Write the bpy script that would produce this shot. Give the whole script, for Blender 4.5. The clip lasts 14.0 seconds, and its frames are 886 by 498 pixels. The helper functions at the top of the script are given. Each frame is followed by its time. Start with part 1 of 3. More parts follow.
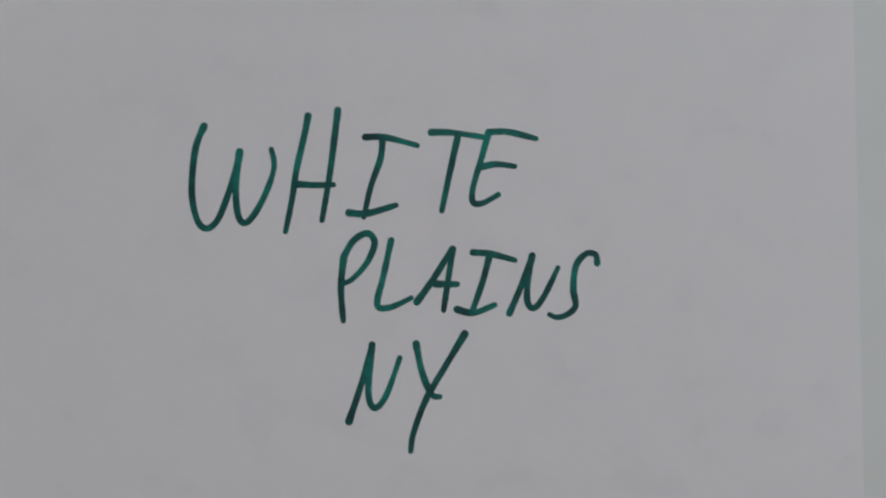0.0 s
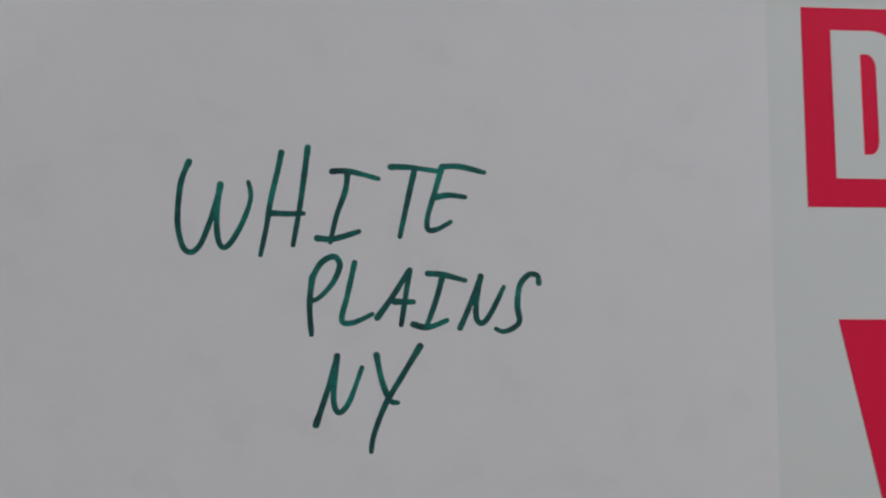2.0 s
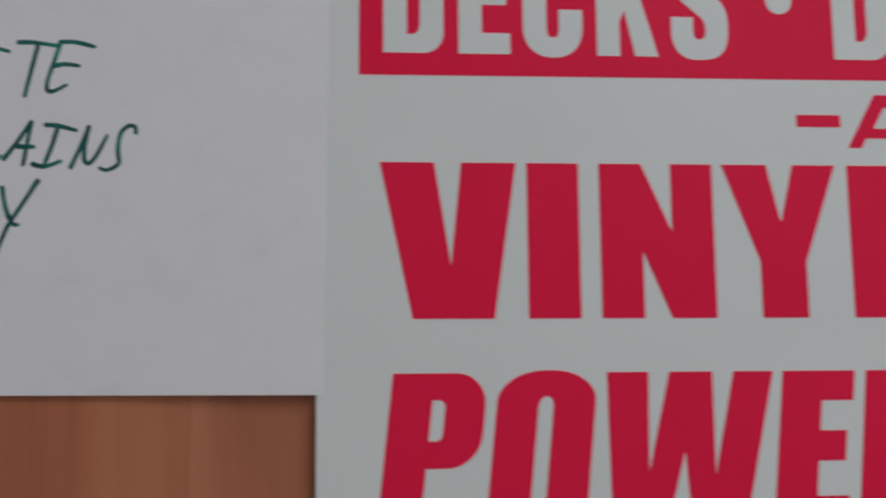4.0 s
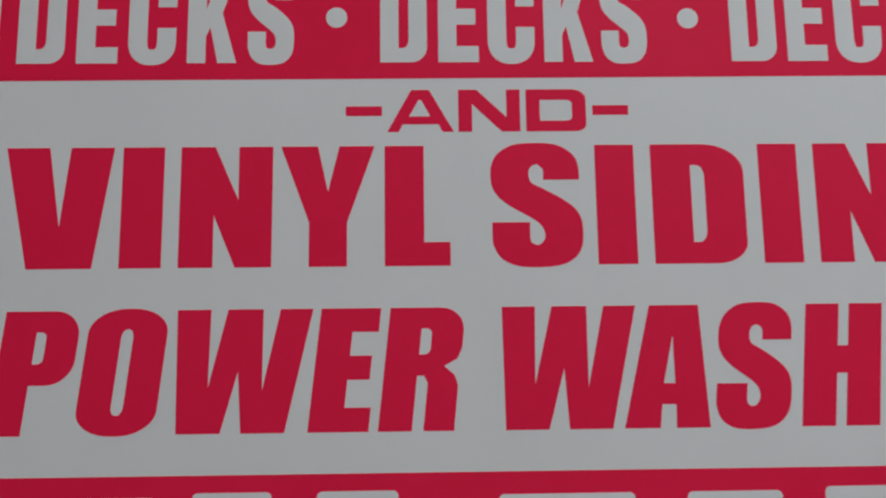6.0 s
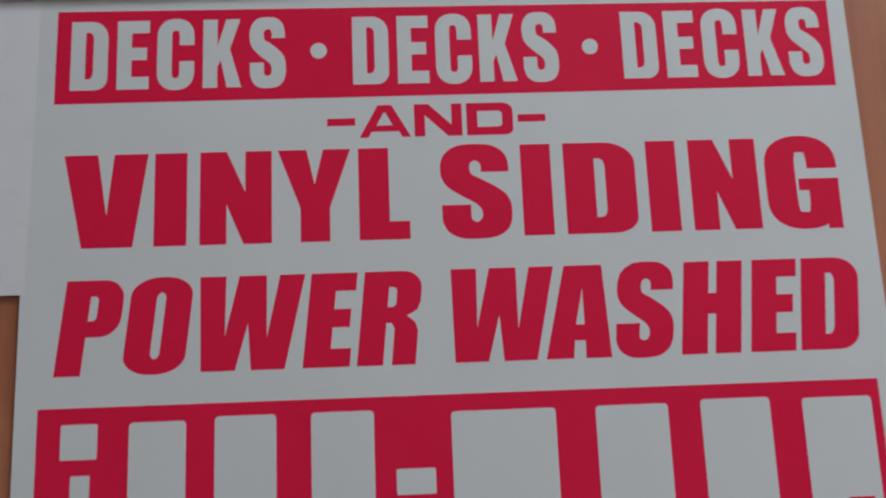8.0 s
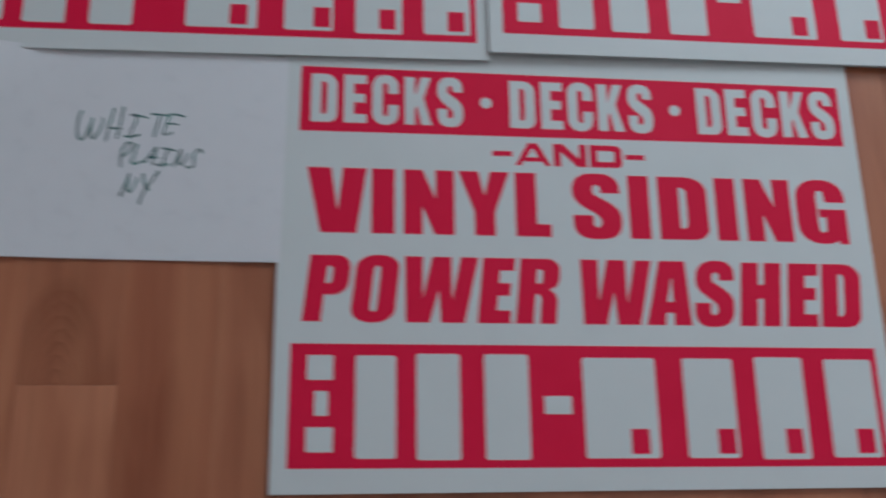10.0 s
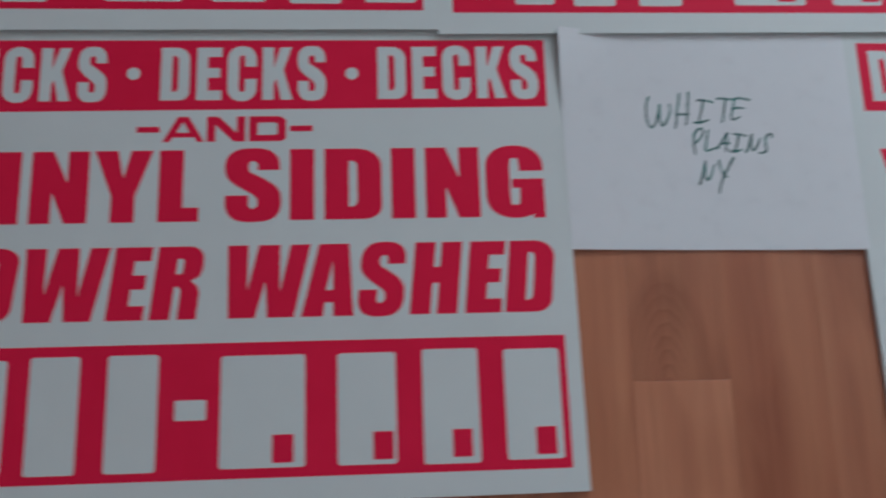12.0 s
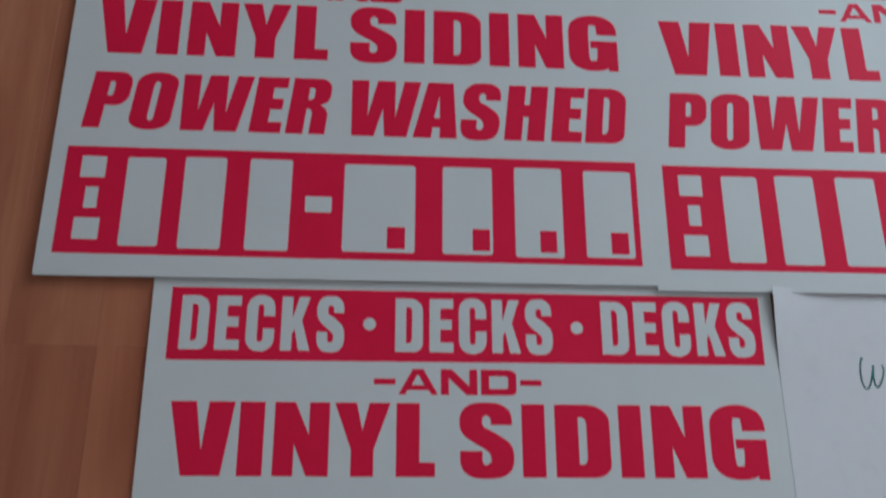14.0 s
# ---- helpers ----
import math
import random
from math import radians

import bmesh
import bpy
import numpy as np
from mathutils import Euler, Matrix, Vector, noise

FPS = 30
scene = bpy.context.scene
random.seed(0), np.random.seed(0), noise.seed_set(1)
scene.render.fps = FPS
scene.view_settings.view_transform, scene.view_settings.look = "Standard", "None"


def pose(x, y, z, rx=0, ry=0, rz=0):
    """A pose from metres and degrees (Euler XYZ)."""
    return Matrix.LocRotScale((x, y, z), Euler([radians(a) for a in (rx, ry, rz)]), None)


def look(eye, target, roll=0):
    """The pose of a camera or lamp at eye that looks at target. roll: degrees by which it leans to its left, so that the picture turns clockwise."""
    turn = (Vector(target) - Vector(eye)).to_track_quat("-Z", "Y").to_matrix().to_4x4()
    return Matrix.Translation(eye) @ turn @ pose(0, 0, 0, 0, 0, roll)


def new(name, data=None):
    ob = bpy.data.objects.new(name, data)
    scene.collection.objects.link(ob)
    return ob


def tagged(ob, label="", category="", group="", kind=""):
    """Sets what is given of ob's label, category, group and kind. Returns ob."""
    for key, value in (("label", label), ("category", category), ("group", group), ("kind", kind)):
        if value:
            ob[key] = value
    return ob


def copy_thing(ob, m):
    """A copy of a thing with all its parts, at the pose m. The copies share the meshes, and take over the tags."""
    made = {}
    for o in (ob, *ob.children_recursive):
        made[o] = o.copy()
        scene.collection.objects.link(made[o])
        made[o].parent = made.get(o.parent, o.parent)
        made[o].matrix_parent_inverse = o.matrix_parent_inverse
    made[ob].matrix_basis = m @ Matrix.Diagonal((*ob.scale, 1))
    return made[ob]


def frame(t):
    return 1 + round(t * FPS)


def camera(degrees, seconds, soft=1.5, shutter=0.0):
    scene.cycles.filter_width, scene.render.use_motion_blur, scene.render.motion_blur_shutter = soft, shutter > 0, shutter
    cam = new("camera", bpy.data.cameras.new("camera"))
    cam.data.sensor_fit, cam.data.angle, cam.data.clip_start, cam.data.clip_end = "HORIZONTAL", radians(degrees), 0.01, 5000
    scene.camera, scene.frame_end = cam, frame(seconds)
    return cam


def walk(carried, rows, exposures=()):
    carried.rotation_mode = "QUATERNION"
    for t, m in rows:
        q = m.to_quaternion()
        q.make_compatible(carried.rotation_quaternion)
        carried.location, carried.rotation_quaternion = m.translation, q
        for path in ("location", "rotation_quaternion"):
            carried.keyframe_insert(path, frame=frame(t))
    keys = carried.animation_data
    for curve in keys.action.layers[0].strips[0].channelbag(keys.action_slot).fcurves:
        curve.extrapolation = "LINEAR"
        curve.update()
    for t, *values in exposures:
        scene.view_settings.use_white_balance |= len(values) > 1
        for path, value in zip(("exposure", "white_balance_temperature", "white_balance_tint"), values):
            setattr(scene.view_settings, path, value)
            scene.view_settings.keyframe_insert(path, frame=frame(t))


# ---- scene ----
from mathutils.geometry import tessellate_polygon

cam = camera(50.38, 14.0, soft=2.1, shutter=0.4)
# seconds, eye in metres, turn in degrees; no turn looks straight down with +y up in the picture
PATH = [
    (0, -0.0054, 0.0754, 0.2847, 3.79, -3.99, -0.16),
    (0.5, 0.0000, 0.0684, 0.2794, 4.73, -4.34, -0.51),
    (1, 0.0033, 0.0682, 0.2869, 5.90, -3.79, -0.26),
    (1.5, 0.0036, 0.0651, 0.3008, 5.94, -3.72, -0.28),
    (2, 0.0062, 0.0677, 0.3199, 6.07, -4.01, -0.23),
    (2.5, 0.0253, 0.0636, 0.3441, 6.79, -3.90, 0.94),
    (3, 0.0649, 0.0442, 0.3619, 7.87, -3.47, 1.50),
    (3.5, 0.1090, 0.0045, 0.3853, 8.55, -3.80, 1.12),
    (4, 0.1641, -0.0126, 0.4063, 7.35, -3.96, -0.66),
    (4.2, 0.1964, -0.0178, 0.4153, 7.84, -3.62, -0.19),
    (6.3, 0.3986, -0.0747, 0.5338, 10.02, -1.17, -1.02),
    (6.5, 0.3986, -0.0720, 0.5419, 10.05, -1.05, -0.95),
    (7, 0.3864, -0.0857, 0.5416, 10.32, -0.35, -1.76),
    (7.5, 0.4027, -0.1016, 0.5836, 10.83, -1.36, -2.81),
    (9.8, 0.2806, -0.2729, 0.8901, 16.22, -5.53, -0.05),
    (10, 0.2010, -0.2716, 0.8916, 16.64, -6.11, -0.91),
    (10.5, 0.0442, -0.2898, 0.8718, 19.01, -5.60, -2.11),
    (11, -0.0725, -0.2759, 0.8671, 19.54, -6.93, 0.63),
    (11.5, -0.1888, -0.2557, 0.8383, 18.34, -6.73, 0.14),
    (12, -0.3140, -0.2340, 0.8289, 14.74, -3.47, -1.52),
    (12.5, -0.4297, -0.2148, 0.8398, 14.07, -1.27, -4.40),
    (13, -0.5011, -0.1871, 0.8414, 12.90, -3.40, -0.67),
    (13.5, -0.5232, -0.1432, 0.8651, 16.82, -4.00, -0.53),
    (14, -0.5254, -0.0931, 0.8886, 20.23, -3.56, 0.33),
]
walk(cam, [(t, pose(x, y, z, rx, ry, rz)) for t, x, y, z, rx, ry, rz in PATH], exposures=[
    (0.0, -0.18, 6290, 8.5), (4.2, -0.20, 6300, 9), (6.5, -0.27, 6260, 11), (7.5, -0.31, 6200, 10.5), (9.8, -0.42, 5690, 6), (11.0, -0.32, 5640, 4), (11.6, -0.27, 5630, 4), (12.5, -0.06, 5620, 4.5), (13.0, -0.04, 5610, 4.5), (14.0, -0.07, 5600, 4)])

# ---- world and light ----
world = bpy.data.worlds.new("daylight")
scene.world = world
world.use_nodes = True
wt = world.node_tree
sky = wt.nodes.new("ShaderNodeTexSky")
sky.sky_type = "NISHITA"
sky.sun_disc = False
sky.sun_elevation = radians(38)
sky.sun_rotation = radians(200)
wt.links.new(sky.outputs[0], wt.nodes["Background"].inputs[0])
wt.nodes["Background"].inputs[1].default_value = 0.12

ROOM_W, ROOM_E, ROOM_S, ROOM_N, ROOM_H = -2.9, 3.3, -2.4, 2.0, 2.5
WIN_W, WIN_E, WIN_LO, WIN_HI = 0.7, 2.75, 0.85, 2.3

lamp_data = bpy.data.lights.new("window_daylight", "AREA")
lamp_data.shape, lamp_data.size, lamp_data.size_y = "RECTANGLE", WIN_E - WIN_W - 0.1, WIN_HI - WIN_LO - 0.1
lamp_data.energy, lamp_data.color = 52.0, (0.93, 0.975, 1.0)
lamp = new("window_daylight", lamp_data)
lamp.matrix_world = look(((WIN_W + WIN_E) / 2, ROOM_N + 0.03, (WIN_LO + WIN_HI) / 2), ((WIN_W + WIN_E) / 2, 0, (WIN_LO + WIN_HI) / 2))


# ---- materials ----
def material(name, rough=0.5, spec=0.5):
    m = bpy.data.materials.new(name)
    m.use_nodes = True
    b = m.node_tree.nodes["Principled BSDF"]
    b.inputs["Roughness"].default_value = rough
    b.inputs["Specular IOR Level"].default_value = spec
    return m, m.node_tree, b


def node(nt, kind, **values):
    n = nt.nodes.new(kind)
    for key, value in values.items():
        n.inputs[key.replace("_", " ")].default_value = value
    return n


def ramp(nt, fac, stops):
    r = nt.nodes.new("ShaderNodeValToRGB")
    r.color_ramp.elements[0].position, r.color_ramp.elements[0].color = stops[0][0], (*stops[0][1], 1)
    r.color_ramp.elements[1].position, r.color_ramp.elements[1].color = stops[-1][0], (*stops[-1][1], 1)
    for p, c in stops[1:-1]:
        e = r.color_ramp.elements.new(p)
        e.color = (*c, 1)
    nt.links.new(fac, r.inputs[0])
    return r.outputs[0]


def bump(nt, b, height, strength, distance):
    n = node(nt, "ShaderNodeBump", Strength=strength, Distance=distance)
    nt.links.new(height, n.inputs["Height"])
    nt.links.new(n.outputs[0], b.inputs["Normal"])


def coated(name, dark, light, rough, fine=900.0, coarse=9.0, flutes=0.0, spec=0.5):
    """A plain surface with faint clouding, fine grain and, for fluted board, shallow ribs."""
    m, nt, b = material(name, rough, spec)
    co = nt.nodes.new("ShaderNodeTexCoord")
    big = node(nt, "ShaderNodeTexNoise", Scale=coarse, Detail=5.0, Roughness=0.6)
    nt.links.new(co.outputs["Object"], big.inputs["Vector"])
    nt.links.new(ramp(nt, big.outputs[0], [(0.3, dark), (0.7, light)]), b.inputs["Base Color"])
    small = node(nt, "ShaderNodeTexNoise", Scale=fine, Detail=3.0)
    nt.links.new(co.outputs["Object"], small.inputs["Vector"])
    smudge = node(nt, "ShaderNodeTexNoise", Scale=coarse * 2.3, Detail=4.0)
    nt.links.new(co.outputs["Object"], smudge.inputs["Vector"])
    r = node(nt, "ShaderNodeMapRange", To_Min=rough - 0.06, To_Max=rough + 0.08)
    nt.links.new(smudge.outputs[0], r.inputs["Value"])
    nt.links.new(r.outputs[0], b.inputs["Roughness"])
    height = small.outputs[0]
    if flutes:
        w = nt.nodes.new("ShaderNodeTexWave")
        w.wave_type, w.bands_direction, w.wave_profile = "BANDS", "X", "SIN"
        w.inputs["Scale"].default_value = flutes
        nt.links.new(co.outputs["Object"], w.inputs["Vector"])
        add = node(nt, "ShaderNodeMath")
        add.operation = "MULTIPLY_ADD"
        nt.links.new(small.outputs[0], add.inputs[0])
        add.inputs[1].default_value = 0.6
        nt.links.new(w.outputs["Fac"], add.inputs[2])
        height = add.outputs[0]
    bump(nt, b, height, 0.05, 0.0002)
    return m


BOARD = coated("white_fluted_plastic", (0.745, 0.785, 0.770), (0.775, 0.815, 0.800), 0.42, flutes=70.0, spec=0.25)
BOARD_INK = coated("white_print", (0.745, 0.785, 0.770), (0.775, 0.815, 0.800), 0.42, spec=0.25)
RED = coated("red_screen_print", (0.83, 0.012, 0.066), (0.88, 0.017, 0.077), 0.40, coarse=14.0, spec=0.10)
WALL = coated("wall_paint", (0.74, 0.74, 0.73), (0.78, 0.78, 0.77), 0.75, fine=160.0, coarse=2.0)
CEILING = coated("ceiling_paint", (0.80, 0.80, 0.80), (0.83, 0.83, 0.83), 0.85, fine=140.0, coarse=2.0)
TRIM = coated("white_gloss_paint", (0.74, 0.74, 0.72), (0.78, 0.78, 0.76), 0.35, fine=120.0, coarse=3.0)


def paper_material():
    m, nt, b = material("copy_paper", 0.85, 0.25)
    co = nt.nodes.new("ShaderNodeTexCoord")
    fibre = node(nt, "ShaderNodeTexNoise", Scale=1400.0, Detail=4.0)
    cloud = node(nt, "ShaderNodeTexNoise", Scale=55.0, Detail=3.0)
    for n in (fibre, cloud):
        nt.links.new(co.outputs["Object"], n.inputs["Vector"])
    # writing on the back shows through as faint grey patches
    col = ramp(nt, cloud.outputs[0], [(0.28, (0.81, 0.82, 0.838)), (0.42, (0.835, 0.845, 0.862)), (0.7, (0.845, 0.855, 0.872))])
    nt.links.new(col, b.inputs["Base Color"])
    bump(nt, b, fibre.outputs[0], 0.15, 0.0002)
    return m


def ink_material():
    m, nt, b = material("green_marker_ink", 0.6, 0.3)
    co = nt.nodes.new("ShaderNodeTexCoord")
    pool = node(nt, "ShaderNodeTexNoise", Scale=70.0, Detail=4.0, Roughness=0.65)
    nt.links.new(co.outputs["Object"], pool.inputs["Vector"])
    col = ramp(nt, pool.outputs[0], [(0.34, (0.010, 0.050, 0.055)), (0.5, (0.010, 0.115, 0.100)), (0.64, (0.014, 0.230, 0.185))])
    nt.links.new(col, b.inputs["Base Color"])
    return m


def wood_material():
    """Laminate in a cherry-alder look: long grain, nested arches round each strip's origin, a tone of its own for each strip."""
    m, nt, b = material("alder_laminate", 0.3, 0.45)
    L = nt.links
    co = nt.nodes.new("ShaderNodeTexCoord")
    info = nt.nodes.new("ShaderNodeObjectInfo")
    shift = node(nt, "ShaderNodeVectorMath")
    shift.operation = "SCALE"
    offset = node(nt, "ShaderNodeCombineXYZ", X=3.1, Y=7.7, Z=2.3)
    L.new(offset.outputs[0], shift.inputs[0])
    L.new(info.outputs["Random"], shift.inputs["Scale"])
    place = node(nt, "ShaderNodeVectorMath")
    L.new(co.outputs["Object"], place.inputs[0])
    L.new(shift.outputs[0], place.inputs[1])
    stretch = nt.nodes.new("ShaderNodeMapping")
    stretch.inputs["Scale"].default_value = (1.0, 0.05, 1.0)
    L.new(place.outputs[0], stretch.inputs["Vector"])
    grain = node(nt, "ShaderNodeTexNoise", Scale=230.0, Detail=6.0, Roughness=0.6, Distortion=0.3)
    L.new(stretch.outputs[0], grain.inputs["Vector"])
    band = node(nt, "ShaderNodeTexNoise", Scale=34.0, Detail=3.0, Roughness=0.55, Distortion=0.5)
    L.new(stretch.outputs[0], band.inputs["Vector"])
    arch = nt.nodes.new("ShaderNodeMapping")
    arch.inputs["Scale"].default_value = (1.5, 0.55, 1.0)
    L.new(co.outputs["Object"], arch.inputs["Vector"])
    rings = nt.nodes.new("ShaderNodeTexWave")
    rings.wave_type, rings.rings_direction, rings.wave_profile = "RINGS", "Z", "SAW"
    rings.inputs["Scale"].default_value = 46.0
    rings.inputs["Distortion"].default_value = 2.4
    rings.inputs["Detail"].default_value = 2.0
    rings.inputs["Detail Scale"].default_value = 2.5
    L.new(arch.outputs[0], rings.inputs["Vector"])
    base = ramp(nt, band.outputs[0], [(0.3, (0.450, 0.158, 0.080)), (0.5, (0.515, 0.195, 0.100)), (0.7, (0.575, 0.236, 0.123))])
    mix1 = nt.nodes.new("ShaderNodeMix")
    mix1.data_type, mix1.blend_type = "RGBA", "MULTIPLY"
    mix1.inputs[0].default_value = 0.24
    L.new(base, mix1.inputs[6])
    L.new(ramp(nt, grain.outputs[0], [(0.3, (0.62, 0.58, 0.55)), (0.7, (1.0, 1.0, 1.0))]), mix1.inputs[7])
    mix2 = nt.nodes.new("ShaderNodeMix")
    mix2.data_type, mix2.blend_type = "RGBA", "MULTIPLY"
    fade_map = nt.nodes.new("ShaderNodeMapping")
    fade_map.inputs["Scale"].default_value = (21.0, 8.6, 1.0)
    L.new(co.outputs["Object"], fade_map.inputs["Vector"])
    fade = nt.nodes.new("ShaderNodeTexGradient")
    fade.gradient_type = "SPHERICAL"
    L.new(fade_map.outputs[0], fade.inputs[0])
    plain = node(nt, "ShaderNodeMath")
    plain.operation = "MULTIPLY"
    soft = node(nt, "ShaderNodeMapRange", From_Max=0.45)
    L.new(fade.outputs["Fac"], soft.inputs["Value"])
    L.new(soft.outputs[0], plain.inputs[0])
    L.new(info.outputs["Alpha"], plain.inputs[1])
    L.new(plain.outputs[0], mix2.inputs[0])
    cloud_map = nt.nodes.new("ShaderNodeMapping")
    cloud_map.inputs["Scale"].default_value = (1.0, 0.22, 1.0)
    L.new(place.outputs[0], cloud_map.inputs["Vector"])
    cloud = node(nt, "ShaderNodeTexNoise", Scale=22.0, Detail=2.0, Roughness=0.5, Distortion=0.6)
    L.new(cloud_map.outputs[0], cloud.inputs["Vector"])
    figure = nt.nodes.new("ShaderNodeMix")
    figure.data_type, figure.blend_type = "RGBA", "MULTIPLY"
    figure.inputs[0].default_value = 1.0
    L.new(mix1.outputs[2], figure.inputs[6])
    L.new(ramp(nt, cloud.outputs[0], [(0.34, (0.84, 0.79, 0.76)), (0.52, (0.98, 0.97, 0.96)), (0.66, (1.0, 1.0, 1.0))]), figure.inputs[7])
    L.new(figure.outputs[2], mix2.inputs[6])
    L.new(ramp(nt, rings.outputs["Fac"], [(0.0, (1, 1, 1)), (0.7, (0.91, 0.88, 0.86)), (1.0, (0.76, 0.70, 0.67))]), mix2.inputs[7])
    # the outermost arch is one broad darker band
    rim = nt.nodes.new("ShaderNodeMix")
    rim.data_type, rim.blend_type = "RGBA", "MULTIPLY"
    L.new(info.outputs["Alpha"], rim.inputs[0])
    L.new(mix2.outputs[2], rim.inputs[6])
    L.new(ramp(nt, fade.outputs["Fac"], [(0.02, (1, 1, 1)), (0.16, (0.84, 0.79, 0.77)), (0.30, (0.90, 0.87, 0.85)), (0.48, (1, 1, 1))]), rim.inputs[7])
    tone = nt.nodes.new("ShaderNodeMix")
    tone.data_type, tone.blend_type = "RGBA", "MULTIPLY"
    tone.inputs[0].default_value = 1.0
    L.new(rim.outputs[2], tone.inputs[6])
    L.new(info.outputs["Color"], tone.inputs[7])
    L.new(tone.outputs[2], b.inputs["Base Color"])
    bump(nt, b, grain.outputs[0], 0.06, 0.0003)
    return m


PAPER, INK, WOOD = paper_material(), ink_material(), wood_material()
glass_m, glass_nt, glass_b = material("window_glass", 0.02)
glass_b.inputs["Transmission Weight"].default_value = 1.0


# ---- building helpers ----
def part(name, bm, mat, parent=None, label=""):
    me = bpy.data.meshes.new(name)
    bm.to_mesh(me)
    bm.free()
    me.materials.append(mat)
    ob = new(name, me)
    ob.parent = parent
    return tagged(ob, label)


def add_box(bm, x0, y0, z0, x1, y1, z1):
    m = Matrix.Translation(((x0 + x1) / 2, (y0 + y1) / 2, (z0 + z1) / 2)) @ Matrix.Diagonal((x1 - x0, y1 - y0, z1 - z0, 1))
    bmesh.ops.create_cube(bm, size=1, matrix=m)


def box(*corners, bevel=0.0):
    bm = bmesh.new()
    add_box(bm, *corners)
    if bevel:
        bmesh.ops.bevel(bm, geom=bm.edges[:], offset=bevel, segments=2, affect="EDGES", profile=0.5)
    return bm


def add_plate(bm, contours, z0, z1):
    """A flat plate with holes: the first contour is its outline, in metres."""
    loops = [[Vector((x, y, z1)) for x, y in c] for c in contours]
    flat = [p for c in loops for p in c]
    top = [bm.verts.new(p) for p in flat]
    low = [bm.verts.new((p.x, p.y, z0)) for p in flat]
    for tri in tessellate_polygon(loops):
        a, b, c = (flat[i] for i in tri)
        up = (b - a).cross(c - a).z > 0
        order = tri if up else tri[::-1]
        if (b - a).cross(c - a).length > 1e-14:
            bm.faces.new([top[i] for i in order])
    at = 0
    for c in loops:
        n = len(c)
        for i in range(n):
            j = (i + 1) % n
            bm.faces.new((top[at + i], top[at + j], low[at + j], low[at + i]))
        at += n
    return bm


# ---- letter shapes, in units of their own width and height ----
def arc(cx, cy, rx, ry, a0, a1, n=9):
    return [(cx + rx * math.cos(radians(a0 + (a1 - a0) * i / n)), cy + ry * math.sin(radians(a0 + (a1 - a0) * i / n))) for i in range(n + 1)]


def squarish(cx, cy, rx, ry, a0, a1, n=20, power=0.80):
    """An arc with fuller corners than an ellipse has."""
    out = []
    for i in range(n + 1):
        t = radians(a0 + (a1 - a0) * i / n)
        c, s = math.cos(t), math.sin(t)
        out.append((cx + rx * math.copysign(abs(c) ** power, c), cy + ry * math.copysign(abs(s) ** power, s)))
    return out


def smooth_path(points, steps=8):
    """A Catmull-Rom curve through a few pen positions."""
    p = [points[0]] + points + [points[-1]]
    out = []
    for i in range(1, len(p) - 2):
        for k in range(steps):
            t = k / steps
            out.append(tuple(0.5 * (2 * p[i][n] + (p[i + 1][n] - p[i - 1][n]) * t + (2 * p[i - 1][n] - 5 * p[i][n] + 4 * p[i + 1][n] - p[i + 2][n]) * t * t
                                    + (3 * p[i][n] - p[i - 1][n] - 3 * p[i + 1][n] + p[i + 2][n]) * t ** 3) for n in (0, 1)))
    return out + [tuple(points[-1])]


def pen(path, a, b):
    """The outline of a stroke along a path, with a pen 2a wide and 2b high."""
    left, right = [], []
    for i, (x, y) in enumerate(path):
        x0, y0 = path[max(i - 1, 0)]
        x1, y1 = path[min(i + 1, len(path) - 1)]
        dx, dy = x1 - x0, y1 - y0
        d = math.hypot(dx, dy) or 1.0
        nx, ny = -dy / d, dx / d
        left.append((x + nx * a, y + ny * b))
        right.append((x - nx * a, y - ny * b))
    return left + right[::-1]


def rounded(x0, y0, x1, y1, rx, ry):
    return (arc(x1 - rx, y1 - ry, rx, ry, 90, 0) + arc(x1 - rx, y0 + ry, rx, ry, 0, -90)
            + arc(x0 + rx, y0 + ry, rx, ry, -90, -180) + arc(x0 + rx, y1 - ry, rx, ry, 180, 90))


def bulged(x0, y0, x1, y1, rx, ry, low=1.0):
    """Square on the left, round on the right; low: how much of the rounding the lower corner has."""
    return [(x0, y1)] + arc(x1 - rx, y1 - ry, rx, ry, 90, 0) + arc(x1 - rx * low, y0 + ry * low, rx * low, ry * low, 0, -90) + [(x0, y0)]


